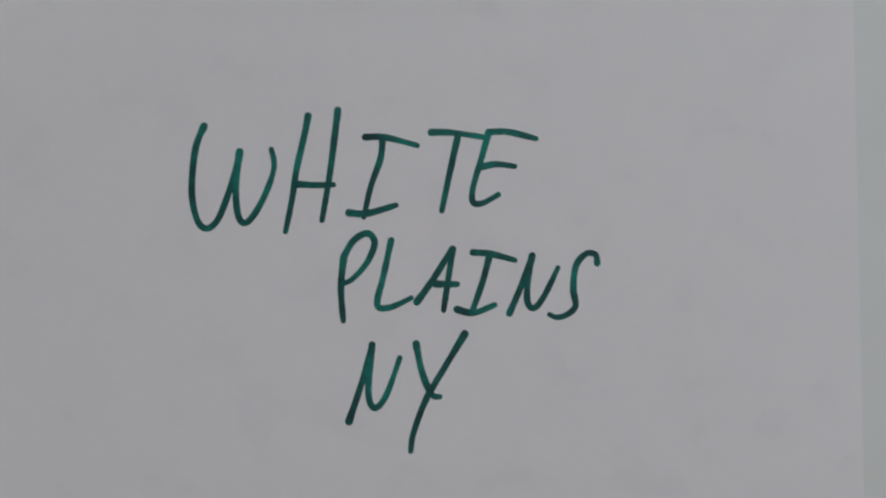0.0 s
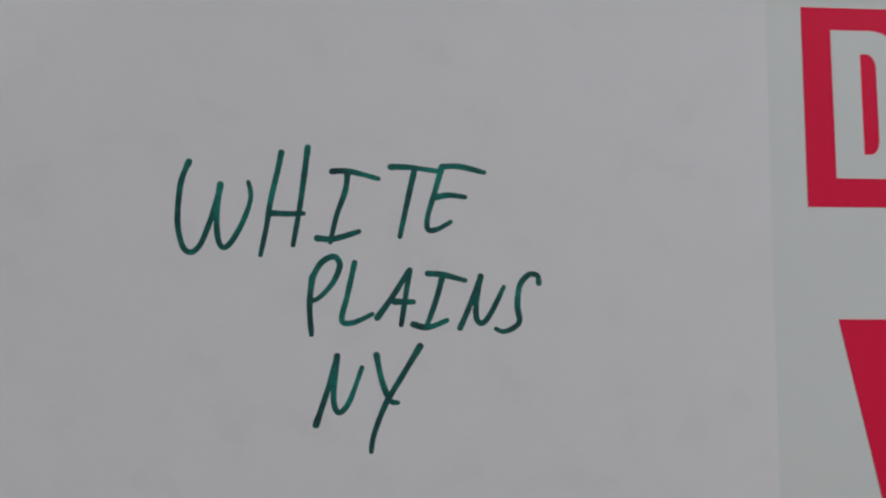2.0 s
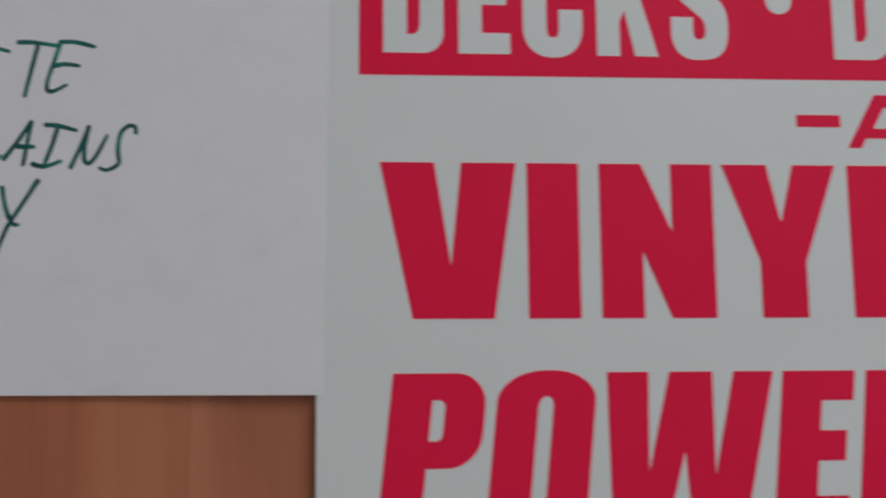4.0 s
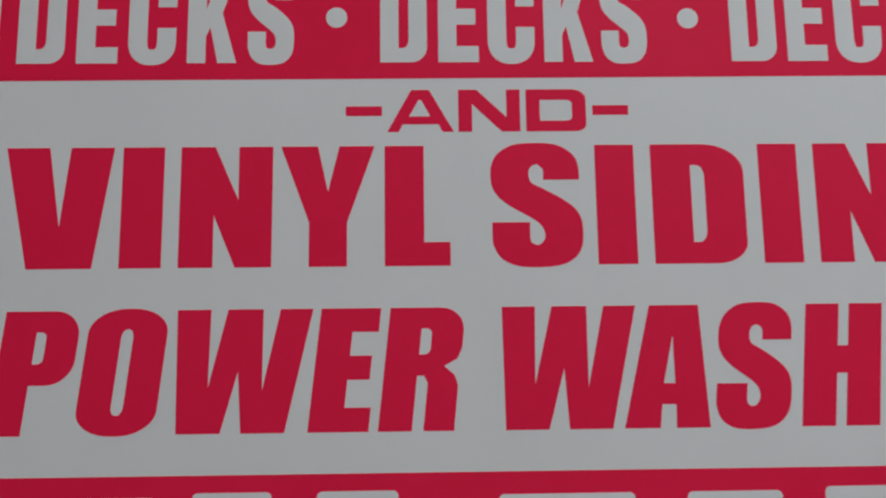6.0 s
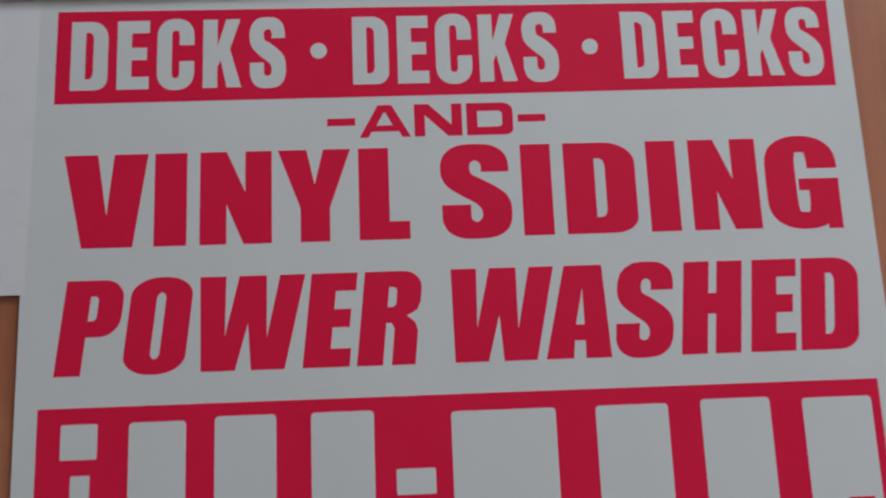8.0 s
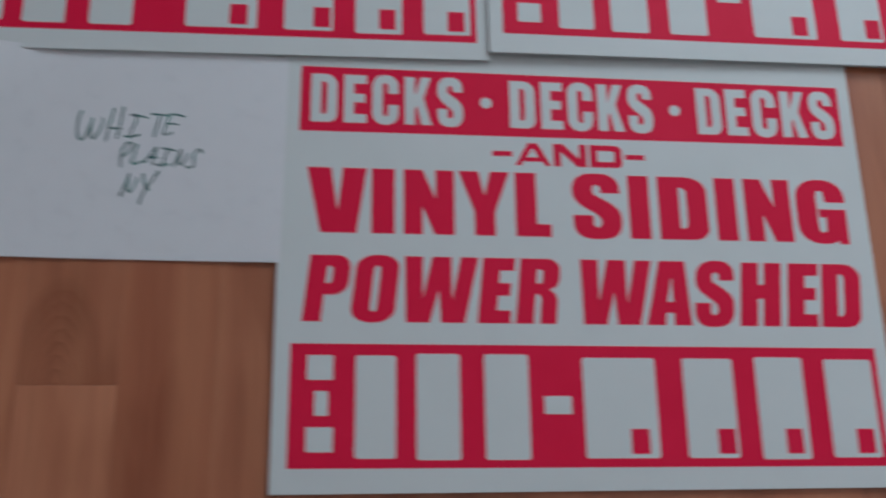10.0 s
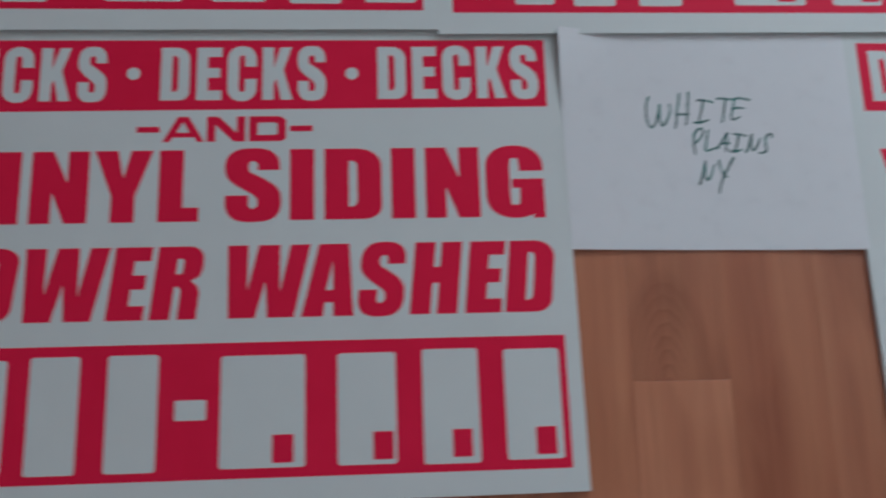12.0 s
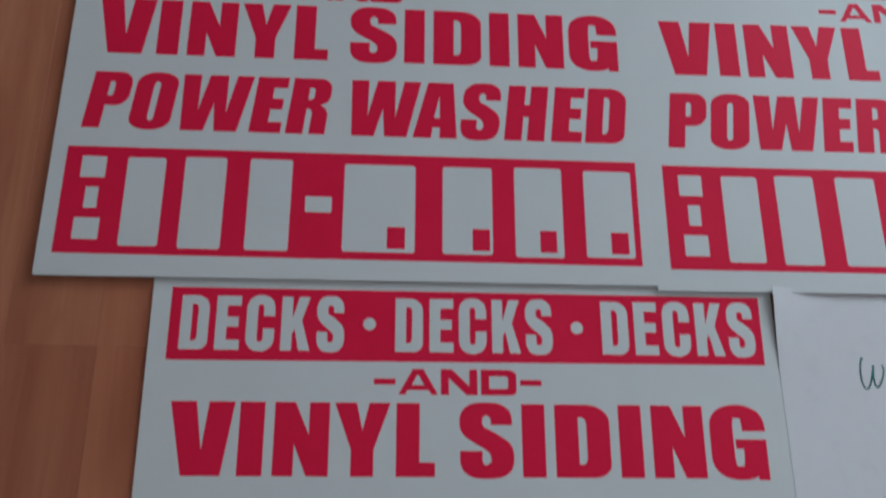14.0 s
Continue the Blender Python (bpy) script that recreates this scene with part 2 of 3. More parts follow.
def letter_shape(ch, w, h, s, b):
    """Pieces of a heavy condensed capital: each an outline and its holes. s: stem, b: bar."""
    a, c = s / 2, b / 2
    rx, ry = (w - s) / 2, min((w - s) / 2 * 1.25, h * 0.24)
    if ch == "I":
        return [[[(0, 0), (w, 0), (w, h), (0, h)]]]
    if ch == "L":
        return [[[(0, 0), (w, 0), (w, b), (s, b), (s, h), (0, h)]]]
    if ch == "E":
        m = h * 0.515
        return [[[(0, 0), (w, 0), (w, b), (s, b), (s, m - c), (w * 0.93, m - c), (w * 0.93, m + c), (s, m + c), (s, h - b), (w, h - b), (w, h), (0, h)]]]
    if ch == "H":
        m = h * 0.54
        return [[[(0, 0), (s, 0), (s, m - c), (w - s, m - c), (w - s, 0), (w, 0), (w, h), (w - s, h), (w - s, m + c), (s, m + c), (s, h), (0, h)]]]
    if ch == "N":
        return [[[(0, 0), (s, 0), (s, h * 0.43), (w - s * 1.06, 0), (w, 0), (w, h), (w - s, h), (w - s, h * 0.555), (s, h), (0, h)]]]
    if ch == "n":  # the wide capital N of the small line
        return [[[(0, 0), (s, 0), (s, h * 0.66), (w - s * 1.35, 0), (w, 0), (w, h), (w - s, h), (w - s, h * 0.34), (s * 1.35, h), (0, h)]]]
    if ch == "V":
        return [[[(0.239 * w, 0), (0.832 * w, 0), (w, h), (0.597 * w, h), (0.518 * w, 0.335 * h), (0.398 * w, h), (0, h)]]]
    if ch == "Y":
        return [[[(0.308 * w, 0), (0.708 * w, 0), (0.708 * w, 0.363 * h), (w, h), (0.624 * w, h), (0.503 * w, 0.617 * h), (0.393 * w, h), (0, h), (0.308 * w, 0.363 * h)]]]
    if ch == "W":
        return [[[(0.108 * w, 0), (0.426 * w, 0), (0.501 * w, 0.495 * h), (0.576 * w, 0), (0.892 * w, 0), (w, h), (0.76 * w, h), (0.693 * w, 0.335 * h),
                  (0.632 * w, h), (0.373 * w, h), (0.296 * w, 0.36 * h), (0.247 * w, h), (0, h)]]]
    if ch == "A":
        return [[[(0, 0), (0.417 * w, 0), (0.42 * w, 0.19 * h), (0.585 * w, 0.19 * h), (0.607 * w, 0), (w, 0), (0.78 * w, h), (0.197 * w, h)],
                 [(0.425 * w, 0.36 * h), (0.56 * w, 0.36 * h), (0.497 * w, 0.755 * h)]]]
    if ch == "a":  # the wide capital A of the small line
        return [[[(0, 0), (0.17 * w, 0), (0.232 * w, 0.18 * h), (0.768 * w, 0.18 * h), (0.83 * w, 0), (w, 0), (0.627 * w, h), (0.36 * w, h)],
                 [(0.33 * w, 0.366 * h), (0.65 * w, 0.366 * h), (0.51 * w, 0.76 * h), (0.47 * w, 0.76 * h)]]]
    if ch == "K":
        return [[[(0, 0), (s, 0), (s, 0.30 * h), (0.46 * w, 0.40 * h), (0.62 * w, 0), (w, 0), (0.70 * w, 0.56 * h), (0.97 * w, h), (0.60 * w, h), (s, 0.60 * h), (s, h), (0, h)]]]
    if ch == "D":
        r = h * 0.24
        return [[bulged(0, 0, w, h, min(w * 0.46, r * 1.42), r, 0.72), bulged(s, b, w - s, h - b, min(r, (w - 2 * s)) * 0.6, r * 0.4)[::-1]]]
    if ch == "O":
        return [[rounded(0, -0.01 * h, w, 1.015 * h, w * 0.46, h * 0.2), rounded(s, b, w - s, h - b, (w - 2 * s) * 0.48, h * 0.07)[::-1]]]
    if ch in "PR":
        m, r = (0.40 if ch == "P" else 0.445) * h, w * 0.34
        hole = bulged(s, m + 0.17 * h, w - s * 0.95, h - 0.17 * h, (w - 2 * s) * 0.6, h * 0.05)[::-1]
        if ch == "P":
            return [[[(0, 0), (s, 0), (s, m)] + [(w - r, m)] + arc(w - r, m + r, r, r, -90, 0) + arc(w - r, h - r, r, r, 0, 90) + [(0, h)], hole]]
        g = w * 0.15
        return [[[(0, 0), (s, 0), (s, m), (s + g * 0.6, m), (s + g, m - 0.06 * h), (s + g, 0), (w * 0.99, 0), (w * 0.99, 0.36 * h), (w * 0.93, 0.45 * h), (w * 0.78, 0.52 * h),
                  (w * 0.95, 0.58 * h), (w, 0.67 * h)] + arc(w - r, h - r * 0.9, r, r * 0.9, 0, 90) + [(0, h)], hole]]
    top = [(w - a, h * (0.645 if ch == "G" else 0.625))] + squarish(w - a - rx, h - c - ry, rx, ry, 0, 180)
    low = squarish(a + rx, c + ry, rx, ry, 180, 360)
    if ch == "C":
        return [[pen(top + low + [(w - a, h * 0.40)], a, c)]]
    if ch == "G":
        return [[pen(top + low + [(w - a, h * 0.42)], a, c)],
                [[(0.45 * w, 0.41 * h), (w, 0.41 * h), (w, 0.535 * h), (0.45 * w, 0.535 * h)]],
                [[(0.80 * w, 0.0), (w, 0.0), (w, 0.41 * h), (0.80 * w, 0.30 * h)]]]
    # the capital S: two narrow slits, a heavy diagonal, square terminals
    k, t = s / w, b / h
    slit = [(1 - k, 0.70), (1 - k, 0.955 - t), (0.955 - k, 0.99 - t), (0.5, 1 - t), (k + 0.03, 0.985 - t), (k, 0.95 - t), (k, 0.72)]
    over = slit + [(k + 0.03, 0.672), (0.57, 0.628), (0.765, 0.55), (0.91, 0.472), (0.983, 0.385), (1.0, 0.28), (0.985, 0.17), (0.92, 0.085), (0.77, 0.02), (0.52, 0.0),
                   (0.27, 0.012), (0.10, 0.075), (0.02, 0.175), (0.01, 0.25), (0.01, 0.357)]
    under = [(k, 0.357), (k, 0.045 + t), (k + 0.035, 0.01 + t), (0.5, t), (0.96 - k, 0.012 + t), (1 - k, 0.05 + t), (1 - k, 0.28), (0.965 - k, 0.332), (0.45, 0.388), (0.25, 0.47), (0.10, 0.55),
             (0.02, 0.635), (0.0, 0.73), (0.012, 0.82), (0.08, 0.912), (0.25, 0.985), (0.50, 1.0), (0.73, 0.985), (0.90, 0.912), (0.965, 0.82), (0.975, 0.70)]
    return [[[(x * w, y * h) for run in (over, under) for x, y in smooth_path(run, 4)]]]


SHAPES = {}


def letter(ch, x0, x1, y0, y1, s, b, z, mat, parent, lean=0.0):
    """One printed capital; millimetres on the board, from its lower left corner. Alike letters share one mesh."""
    key = (ch, round(x1 - x0), round(y1 - y0), mat.name, lean)
    if key not in SHAPES:
        bm = bmesh.new()
        for n, piece in enumerate(letter_shape(ch, x1 - x0, y1 - y0, s, b)):
            add_plate(bm, [[((x + lean * y) / 1000, y / 1000) for x, y in c] for c in piece], 0.0, 0.00012 - n * 0.00002)
        me = bpy.data.meshes.new("letter")
        bm.to_mesh(me)
        bm.free()
        me.materials.append(mat)
        SHAPES[key] = me
    ob = new("letter", SHAPES[key])
    ob.parent = parent
    ob.location = (x0 / 1000, y0 / 1000, z)
    return ob


def bar(name, x0, x1, y0, y1, z, mat, parent, r=1.2, label=""):
    bm = add_plate(bmesh.new(), [[(x / 1000, y / 1000) for x, y in rounded(x0, y0, x1, y1, r, r)]], z, z + 0.00012)
    return part(name, bm, mat, parent, label)


# ---- the room ----
def wall(name, *corners):
    return tagged(part(name, box(*corners), WALL), "plain painted room wall", "wall", kind="structure")


T = 0.14
wall("wall_west", ROOM_W - T, ROOM_S, 0, ROOM_W, ROOM_N, ROOM_H)
wall("wall_east", ROOM_E, ROOM_S, 0, ROOM_E + T, ROOM_N, ROOM_H)
wall("wall_south", ROOM_W - T, ROOM_S - T, 0, ROOM_E + T, ROOM_S, ROOM_H)
bm = bmesh.new()
add_box(bm, ROOM_W - T, ROOM_N, 0, WIN_W, ROOM_N + T, ROOM_H)
add_box(bm, WIN_E, ROOM_N, 0, ROOM_E + T, ROOM_N + T, ROOM_H)
add_box(bm, WIN_W, ROOM_N, 0, WIN_E, ROOM_N + T, WIN_LO)
add_box(bm, WIN_W, ROOM_N, WIN_HI, WIN_E, ROOM_N + T, ROOM_H)
tagged(part("wall_north", bm, WALL), "plain painted room wall with a window", "wall", kind="structure")
tagged(part("ceiling", box(ROOM_W - T, ROOM_S - T, ROOM_H, ROOM_E + T, ROOM_N + T, ROOM_H + 0.1), CEILING), "plain white ceiling", "ceiling", kind="structure")

window = tagged(new("window_1"), "white framed window letting in daylight", "window", kind="structure")
window.location = ((WIN_W + WIN_E) / 2, ROOM_N + 0.09, WIN_LO)
hw, wh, fw = (WIN_E - WIN_W) / 2, WIN_HI - WIN_LO, 0.05
bm = bmesh.new()
for x in (-hw, hw - fw, -fw / 2):
    add_box(bm, x, -0.03, 0, x + fw, 0.03, wh)
for z in (0, wh - fw):
    add_box(bm, -hw + fw, -0.028, z, -fw / 2, 0.028, z + fw)
    add_box(bm, fw / 2, -0.028, z, hw - fw, 0.028, z + fw)
part("window_frame", bm, TRIM, window)
for x0, x1 in ((-hw + fw, -fw / 2), (fw / 2, hw - fw)):
    pane = part("pane", box(x0, -0.003, fw, x1, 0.003, wh - fw), glass_m, window)
    pane.visible_shadow = False

# ---- the floor: strips with open joints ----
STRIP, SEAM = 0.0885, -0.0030
floor = tagged(part("floor", box(ROOM_W - T, ROOM_S - T, -0.06, ROOM_E + T, ROOM_N + T, -0.0012), WOOD),
               "reddish-brown wood laminate floor in long strips", "floor", kind="structure")


# ---- the printed yard sign: 24 by 18 inches of fluted plastic ----
SX, SW, SH, ST = -0.0015, 0.6096, 0.4572, 0.0040


def askew(ob):
    """The print sits a quarter of a degree crooked on its board."""
    ob.matrix_basis = Matrix.Rotation(-0.0043, 4, "Z") @ ob.matrix_basis
    return ob


def yard_sign():
    sign = tagged(new("yard_sign"), "white corrugated plastic yard sign printed red, lying flat", "sign", "yard signs laid out on the floor")
    part("face_sheet", box(SX, 0, ST - 0.0005, SW, SH, ST, bevel=0.0001), BOARD, sign)
    part("back_sheet", box(SX, 0, 0, SW, SH, 0.0005, bevel=0.0001), BOARD, sign)
    bm = bmesh.new()
    ribs = 116
    for i in range(ribs + 1):
        x = SX + i * (SW - SX - 0.0005) / ribs
        add_box(bm, x, 0.0003, 0.0005, x + 0.0005, SH - 0.0003, ST - 0.0005)
    tagged(part("flute_ribs", bm, BOARD, sign, "thin upright ribs between the two sheets"), kind="stuff")
    z = ST + 0.00002
    # header: white capitals on a red band
    bm = add_plate(bmesh.new(), [[(0.0148, 0.3566), (0.5936, 0.3580), (0.5943, 0.4270), (0.0150, 0.4287)]], z, z + 0.00012)
    header = askew(part("header_band", bm, RED, sign, "red printed band"))
    up = z + 0.00013
    for x, gaps in ((25.5, (33.4, 62.4, 95.8, 129.8)), (231.1, (33.2, 61.7, 94.1, 127.0)), (433.3, (32.8, 61.5, 94.2, 126.7))):
        for ch, dx, w in zip("DECKS", (0,) + gaps, (26.7, 23.2, 27.0, 28.0, 26.6)):
            over = 1.2 if ch in "CS" else 0.0
            letter(ch, x + dx, x + dx + w, 366.8 - over, 420.4 + over, {"C": 10.7}.get(ch, 10.5), {"E": 9.7, "C": 9.4, "S": 9.6}.get(ch, 8.6), up, BOARD_INK, header)
    for x, y in ((206.1, 394.0), (409.0, 393.0)):
        bm = add_plate(bmesh.new(), [[(a / 1000, b / 1000) for a, b in arc(x, y, 6.1, 6.2, 0, 345, 23)]], up, up + 0.00012)
        part("dot", bm, BOARD_INK, header)
    # small wide line between dashes
    for x0, x1 in ((211.6, 232.0), (351.4, 371.9)):
        askew(bar("dash", x0, x1, 335.1, 340.7, z, RED, sign, 0.2))
    for ch, x0, x1, stem in (("a", 235.0, 272.6, 9), ("n", 275.2, 310.2, 7.7), ("D", 313.6, 347.7, 7.9)):
        askew(letter(ch, x0, x1, 325.6, 350.3, stem, 6.2, z, RED, sign))
    # two large red lines
    for ch, x0, x1 in (("V", 24.0, 83.5), ("I", 88.3, 111.2), ("N", 120.4, 171.3), ("Y", 175.7, 227.9), ("L", 233.5, 269.7), ("S", 292.6, 343.6),
                       ("I", 351.5, 373.5), ("D", 383.0, 435.2), ("I", 444.1, 466.0), ("N", 475.7, 525.8), ("G", 531.6, 585.6)):
        over = 1.3 if ch in "SG" else 0.0
        askew(letter(ch, x0, x1, 249.2 - over, 317.4 + over, {"N": 18.8, "D": 22.2, "S": 21.5, "G": 22.4}.get(ch, 21.8), {"L": 13.2, "S": 12.4, "G": 12.6}.get(ch, 12.0), z, RED, sign))
    for ch, x0, x1 in (("P", 22.8, 63.4), ("O", 68.2, 110.7), ("W", 114.5, 187.7), ("E", 192.1, 224.5), ("R", 229.6, 270.6), ("W", 290.2, 362.9), ("A", 361.9, 408.2),
                       ("S", 410.0, 451.4), ("H", 457.8, 500.3), ("E", 507.5, 539.4), ("D", 543.6, 585.6)):
        over = 1.2 if ch in "S" else 0.0
        askew(letter(ch, x0, x1, 160.0 - over, 226.1 + over, {"P": 17.9, "O": 18.0, "E": 18.2, "R": 18.0, "S": 17.2, "H": 18.4, "D": 17.8}.get(ch, 17), {"E": 12.8, "S": 12.2, "H": 14.8, "O": 10.0}.get(ch, 11.0),
                     z, RED, sign, lean=0.106))
    # number band: every figure is a plain bar
    band = askew(bar("number_band", 13.5, 595.4, 22.8, 138.5, z, RED, sign, 0.3, "red printed band with plain white bars"))
    for x0, x1, y0, y1 in ((29.5, 54.0, 104.0, 127.5), (37, 49.8, 70.6, 93.6), (30, 55, 37.4, 60.2), (70, 116, 31.5, 127.5), (127, 177, 30, 129.5), (192, 243.5, 30, 129.5), (254.9, 281.6, 72.4, 89.6),
                           (284, 371, 31, 126.8), (387, 448, 31, 126.8), (461, 520, 29.5, 128.5), (533, 592.5, 31, 126.8)):
        trim = 0.06 * (x1 - x0) if y1 - y0 > 40 else 0.0
        bar("figure_bar", x0 + 1.8 * trim, x1 - trim, y0, y1, up, BOARD_INK, band, 1.2 if y1 - y0 < 40 else 3.0)
    for x0, x1 in ((338, 356), (424, 441.5), (492.5, 509.5), (565, 583)):
        bar("small_bar", x0, x1, 35, 58.5, up + 0.00013, RED, band, 1.0)
    return sign


def lay(sign, x, y, z, rx, ry, rz, first=False, label=""):
    m = pose(x, y, z, rx, ry, rz)
    if first:
        sign.matrix_world = m
        ob = sign
    else:
        ob = copy_thing(sign, m)
    return tagged(ob, label)


SIGN_LABEL = "white corrugated plastic yard sign printed red, "
first = yard_sign()
lay(first, 0.1400, -0.2400, 0.0001, 0, 0, 0, True, SIGN_LABEL + "under the paper's edge")
lay(first, -0.7460, -0.2415, 0.0001, 0, 0, 0.71, False, SIGN_LABEL + "beside the paper")
# the far row overlaps the near one: its front edge rides on it, its back edge is on the floor
TILT = -0.60
lay(first, -0.8666, 0.1950, 0.0048, TILT, 0, 0.37, False, SIGN_LABEL + "corner over bare floor")
lay(first, -0.2559, 0.1940, 0.0049, TILT, 0, 0.57, False, SIGN_LABEL + "bridging two others")
lay(first, 0.3538, 0.2079, 0.0094, TILT, 0.40, 0.30, False, SIGN_LABEL + "lapping its neighbour")

# ---- the handwritten sheet: letter paper that bridges the gap ----
PW, PH = 0.2812, 0.2202


def sheet_z(u, v):
    """Height of the sheet over the floor: it rides on the boards at both sides, sags between them, and lifts at the far left corner."""
    s, t = u / PW, v / PH
    ride = 0.0044 - 0.0026 * math.sin(math.pi * s) * max(0.0, 1 - 1.3 * t)
    return ride + 0.0280 * max(0.0, 1 - s * 4.2) ** 2 * max(0.0, t - 0.60) ** 1.2


def handwritten_sheet():
    bm = bmesh.new()
    nx, ny = 32, 26
    grid = [[bm.verts.new((PW * i / nx - 0.0050 * (j / ny) * (1 - i / nx) ** 6, PH * j / ny, sheet_z(PW * i / nx, PH * j / ny))) for i in range(nx + 1)] for j in range(ny + 1)]
    for j in range(ny):
        for i in range(nx):
            bm.faces.new((grid[j][i], grid[j][i + 1], grid[j + 1][i + 1], grid[j + 1][i]))
    body = bmesh.ops.extrude_face_region(bm, geom=bm.faces[:])
    bmesh.ops.translate(bm, verts=[v for v in body["geom"] if isinstance(v, bmesh.types.BMVert)], vec=(0, 0, -0.0001))
    bmesh.ops.recalc_face_normals(bm, faces=bm.faces[:])
    return tagged(part("paper_sheet", bm, PAPER), "white paper sheet handwritten in green marker, laid across a gap", "paper")


def add_stroke(bm, points, lift, wide=1.02):
    """A marker line with round ends, lying on the sheet; millimetres."""
    path = smooth_path(points)
    rim_l, rim_r = [], []
    n = len(path)
    for i, (x, y) in enumerate(path):
        x0, y0 = path[max(i - 1, 0)]
        x1, y1 = path[min(i + 1, n - 1)]
        d = math.hypot(x1 - x0, y1 - y0) or 1.0
        nx, ny = -(y1 - y0) / d, (x1 - x0) / d
        w = wide * (1.0 + 0.14 * noise.noise((x * 0.21, y * 0.21, lift * 9e4)) + 0.10 * (i < 3) - 0.22 * (i / n) ** 3)
        rim_l.append((x + nx * w, y + ny * w))
        rim_r.append((x - nx * w, y - ny * w))
    rows = list(zip(rim_l, rim_r))

    def cap(a, b, c, sign):
        mx, my, r = (a[0] + b[0]) / 2, (a[1] + b[1]) / 2, math.hypot(a[0] - b[0], a[1] - b[1]) / 2
        start = math.atan2(a[1] - my, a[0] - mx)
        return [(mx + r * math.cos(start + sign * math.pi * k / 6), my + r * math.sin(start + sign * math.pi * k / 6)) for k in range(1, 6)]

    def vert(q):
        return bm.verts.new((q[0] / 1000, q[1] / 1000, sheet_z(q[0] / 1000, q[1] / 1000) + lift))

    vs = [(vert(a), vert(b)) for a, b in rows]
    for (a, b), (c, d) in zip(vs, vs[1:]):
        bm.faces.new((a, b, d, c))
    first_cap = [vert(q) for q in cap(*rows[0], None, 1)]
    bm.faces.new([vs[0][0]] + first_cap + [vs[0][1]])
    last_cap = [vert(q) for q in cap(*rows[-1], None, -1)]
    bm.faces.new([vs[-1][1]] + last_cap[::-1] + [vs[-1][0]])


sheet = handwritten_sheet()
WRITING = [
    ("W", [[(81.4, 150.8), (79.0, 143.6), (78.3, 131.1), (80.1, 122.8), (82.9, 120.4), (85.9, 122.9), (88.5, 129.4), (90.7, 137.0), (92.0, 143.3)], [(92.0, 143.3), (91.1, 132.9), (91.8, 125.0), (93.6, 122.2), (96.3, 124.3), (100.0, 131.4), (102.2, 139.0), (101.3, 144.3)]]),
    ("H", [[(112.0, 154.6), (110.9, 148.4), (108.8, 138.2), (107.7, 129.8), (105.9, 119.8)], [(120.8, 156.5), (119.6, 145.1), (118.4, 135.0), (116.6, 123.3)], [(109.0, 134.0), (114.3, 133.8), (119.8, 134.0)]]),
    ("I", [[(129.1, 148.5), (135.0, 148.6), (144.7, 146.3)], [(134.3, 147.9), (133.7, 142.0), (130.9, 133.5), (129.0, 124.4)], [(124.5, 125.7), (130.2, 125.6), (138.5, 128.2)]]),
    ("T", [[(148.9, 150.4), (155.2, 150.4), (165.1, 149.2)], [(156.9, 149.2), (154.4, 137.2), (152.3, 126.7)]]),
    ("E", [[(166.3, 150.8), (164.1, 142.5), (161.7, 134.0), (161.7, 129.5), (164.6, 129.2), (169.4, 131.9)], [(166.3, 150.8), (172.3, 151.0), (180.8, 149.1)], [(164.6, 140.3), (168.8, 141.1), (174.3, 140.5)]]),
    ("P", [[(123.2, 112.5), (122.5, 103.3), (123.3, 93.5)], [(123.2, 112.5), (126.1, 117.5), (130.2, 119.6), (132.3, 116.7), (130.1, 110.9), (126.0, 106.1), (123.2, 104.6)]]),
    ("L", [[(137.2, 117.6), (135.0, 106.8), (133.3, 98.4), (137.1, 97.6), (143.4, 100.5)]]),
    ("A", [[(145.1, 99.3), (150.4, 106.9), (155.4, 115.3)], [(155.7, 115.3), (154.5, 106.9), (153.1, 96.9)], [(150.7, 104.7), (157.1, 104.7)]]),
    ("I", [[(161.8, 114.3), (167.2, 113.9), (174.5, 112.1)], [(166.8, 113.4), (164.7, 105.3), (161.5, 96.1)], [(157.1, 97.2), (162.1, 96.2), (168.5, 98.6)]]),
    ("N", [[(172.9, 96.1), (176.5, 104.5), (179.7, 113.5)], [(179.7, 113.5), (178.4, 105.4), (178.4, 99.5), (180.4, 97.8), (183.3, 101.2), (187.6, 110.0)]]),
    ("S", [[(199.6, 111.5), (199.1, 114.0), (196.2, 114.3), (193.1, 110.6), (192.3, 103.8), (193.0, 98.7), (190.9, 96.2), (187.5, 95.0), (185.0, 95.9)]]),
    ("N", [[(125.4, 63.9), (129.0, 75.3), (131.9, 86.5)], [(131.9, 86.5), (131.0, 75.3), (131.5, 69.6), (133.5, 68.0), (136.5, 72.1), (140.2, 82.7)]]),
    ("Y", [[(145.0, 86.9), (146.8, 78.6), (149.7, 72.0), (152.2, 71.2)], [(159.5, 89.9), (153.8, 80.3), (148.1, 70.4), (144.5, 60.6), (143.7, 55.2)]]),
]
for n, (name, strokes) in enumerate(WRITING):
    bm = bmesh.new()
    for k, points in enumerate(strokes):
        add_stroke(bm, points, 0.00004 + 0.00002 * k)
    bmesh.ops.recalc_face_normals(bm, faces=bm.faces[:])
    for f in bm.faces:
        if f.normal.z < 0:
            f.normal_flip()
    part("handwritten_letter", bm, INK, sheet, "green marker stroke")
sheet.matrix_world = pose(-0.1397, -0.0196, 0.0, 0, 0, -0.60)

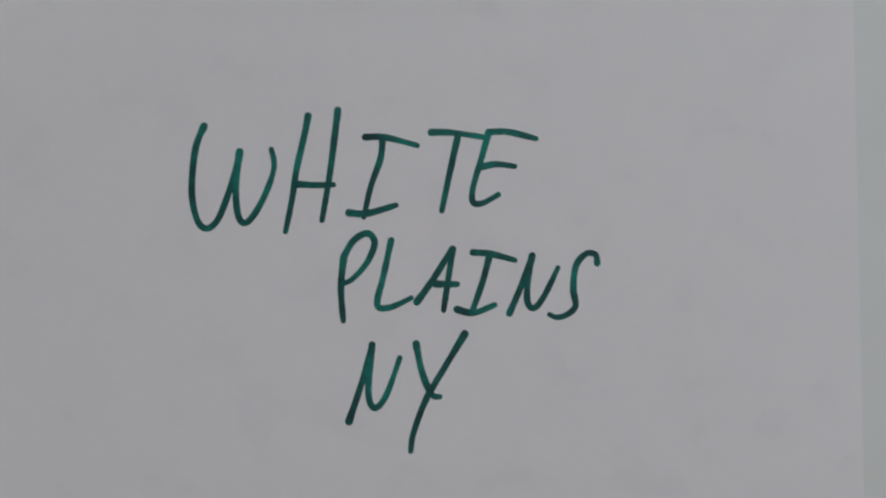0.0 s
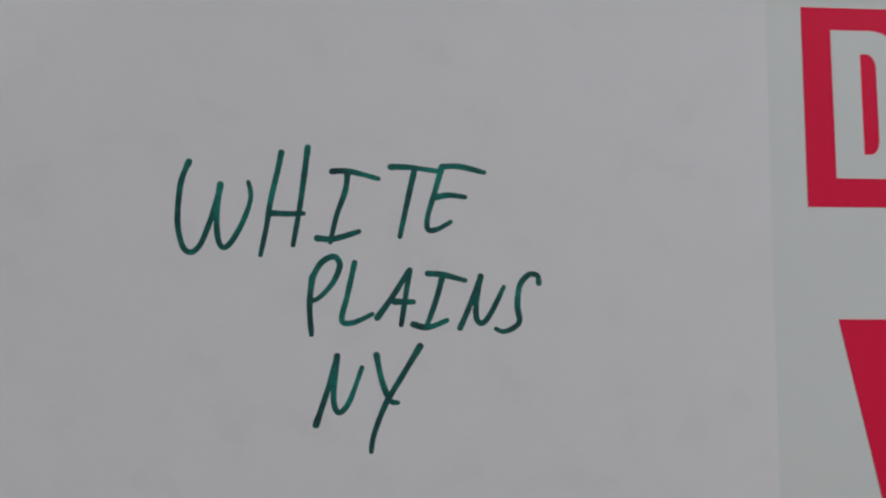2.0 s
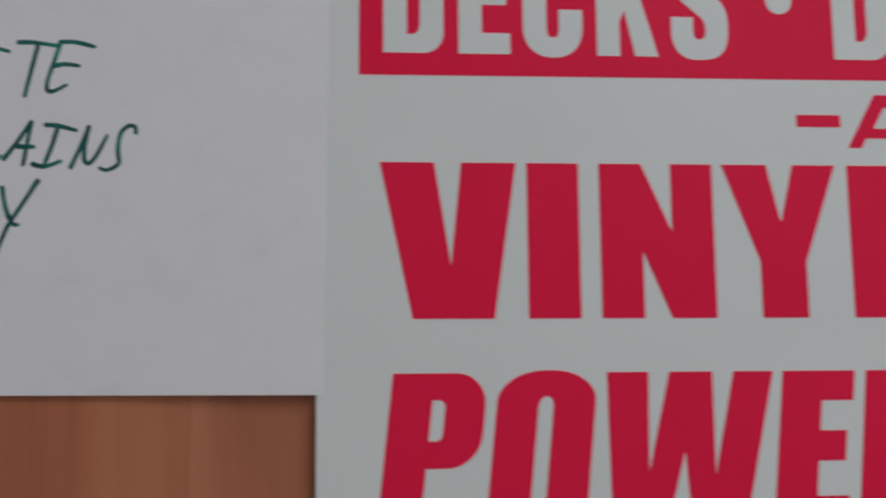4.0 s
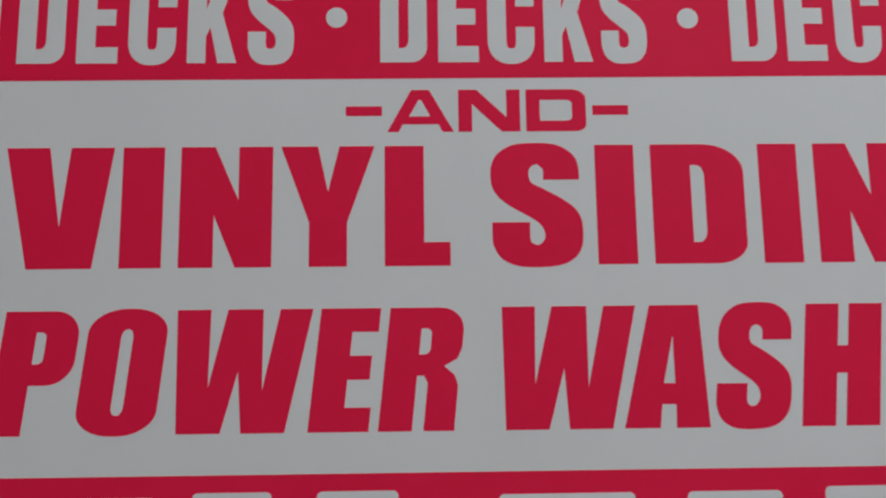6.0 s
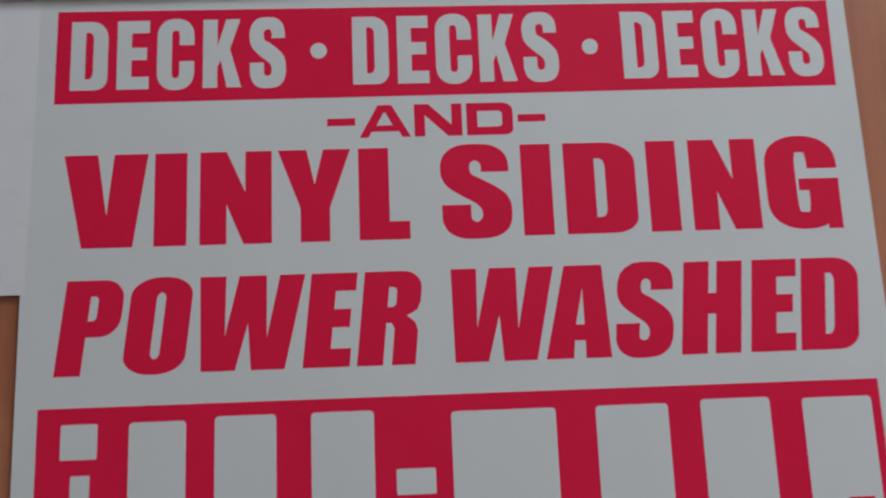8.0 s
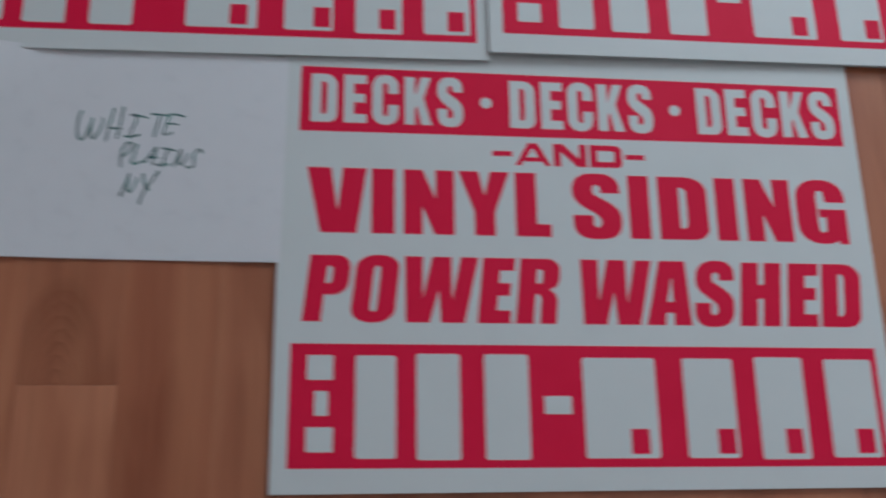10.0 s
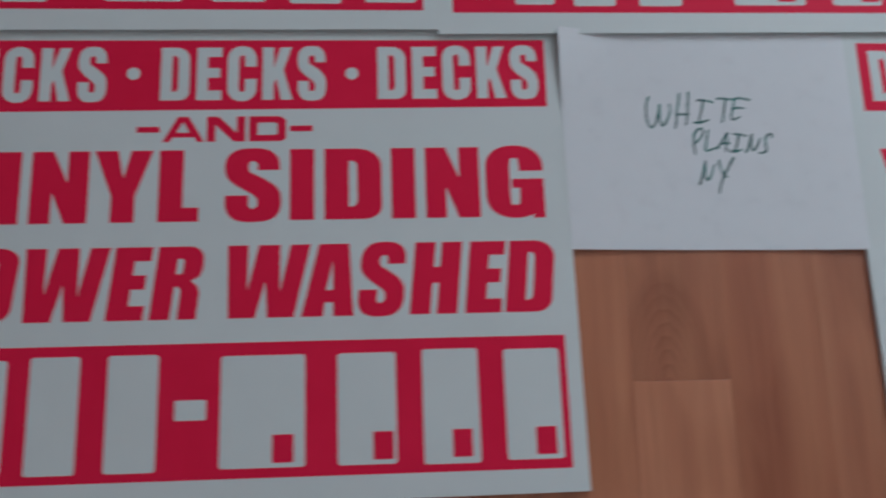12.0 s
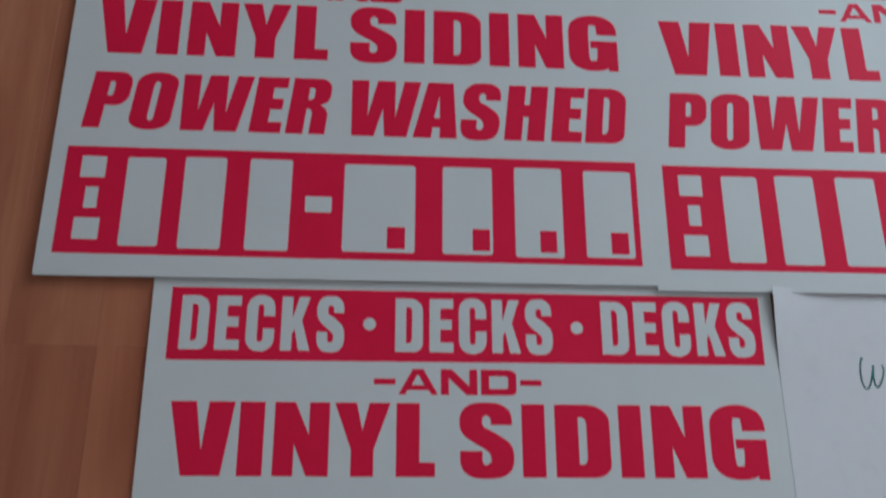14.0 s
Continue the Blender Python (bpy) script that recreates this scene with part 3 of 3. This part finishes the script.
# ---- floor strips, last ----
rng = random.Random(7)
FLOOR_Y0, FLOOR_Y1 = ROOM_S, ROOM_N
near, rest = [], []
k0, k1 = math.ceil((ROOM_W - SEAM) / STRIP), math.floor((ROOM_E - SEAM) / STRIP)
for k in range(k0, k1):
    x = SEAM + k * STRIP
    # one joint is seen between the boards; the others are staggered
    y = -0.1405 if k == -1 else 0.128 if k in (-9, -10) else 0.05 if k in (-2, 0, 1) else rng.uniform(-0.5, 0.5)
    ends = [y - 0.6, y] if k in (-2, 0, 1) else [y]
    while ends[0] > FLOOR_Y0:
        ends.insert(0, max(FLOOR_Y0, ends[0] - rng.uniform(0.42, 0.62)))
    while ends[-1] < FLOOR_Y1:
        ends.append(min(FLOOR_Y1, ends[-1] + rng.uniform(0.42, 0.62)))
    for y0, y1 in zip(ends, ends[1:]):
        if y1 - y0 > 0.01:
            (near if -1.5 < x < 1.4 and y1 > -1.0 and y0 < 1.0 else rest).append((x, y0, x + STRIP, y1))


def strip_mesh(bm, x0, y0, x1, y1):
    g, e = 0.00006, 0.00025
    top = [bm.verts.new((x, y, 0.0)) for x, y in ((x0 + g + e, y0 + g + e), (x1 - g - e, y0 + g + e), (x1 - g - e, y1 - g - e), (x0 + g + e, y1 - g - e))]
    low = [bm.verts.new((x, y, -0.00015)) for x, y in ((x0 + g, y0 + g), (x1 - g, y0 + g), (x1 - g, y1 - g), (x0 + g, y1 - g))]
    base = [bm.verts.new((v.co.x, v.co.y, -0.0016)) for v in low]
    bm.faces.new(top)
    for a, b in ((low, top), (base, low)):
        for i in range(4):
            bm.faces.new((a[i], a[(i + 1) % 4], b[(i + 1) % 4], b[i]))


# each strip's own origin is the heart of its growth rings; its object colour is its tone, with alpha for how plain the rings are
for x0, y0, x1, y1 in near:
    ox, oy = (x0 + x1) / 2 + rng.uniform(-0.11, 0.11), rng.uniform(y0, y1)
    tone, arches, hue = rng.uniform(0.91, 1.09), rng.choice((0.1, 0.2, 0.3, 0.5)), rng.uniform(-0.03, 0.04)
    if abs(x0 - SEAM + STRIP) < 0.001 and abs(y0 + 0.1405) < 0.001:
        ox, oy, tone, arches = -0.058, -0.150, 0.99, 0.85
    elif abs(x0 - SEAM + STRIP) < 0.001 and abs(y1 + 0.1405) < 0.001:
        tone, hue = 1.28, 0.11
    elif abs(x0 - SEAM) < 0.001:
        tone, hue = 0.97, -0.03
    bm = bmesh.new()
    strip_mesh(bm, x0 - ox, y0 - oy, x1 - ox, y1 - oy)
    plank = part("plank", bm, WOOD, floor)
    plank.location = (ox, oy, 0.0)
    plank.color = (tone, tone * (1 + hue), tone * (1 + 1.5 * hue), arches)
bm = bmesh.new()
for r in rest:
    strip_mesh(bm, *r)
tagged(part("planks", bm, WOOD, floor, "floor strips towards the walls"), kind="stuff")
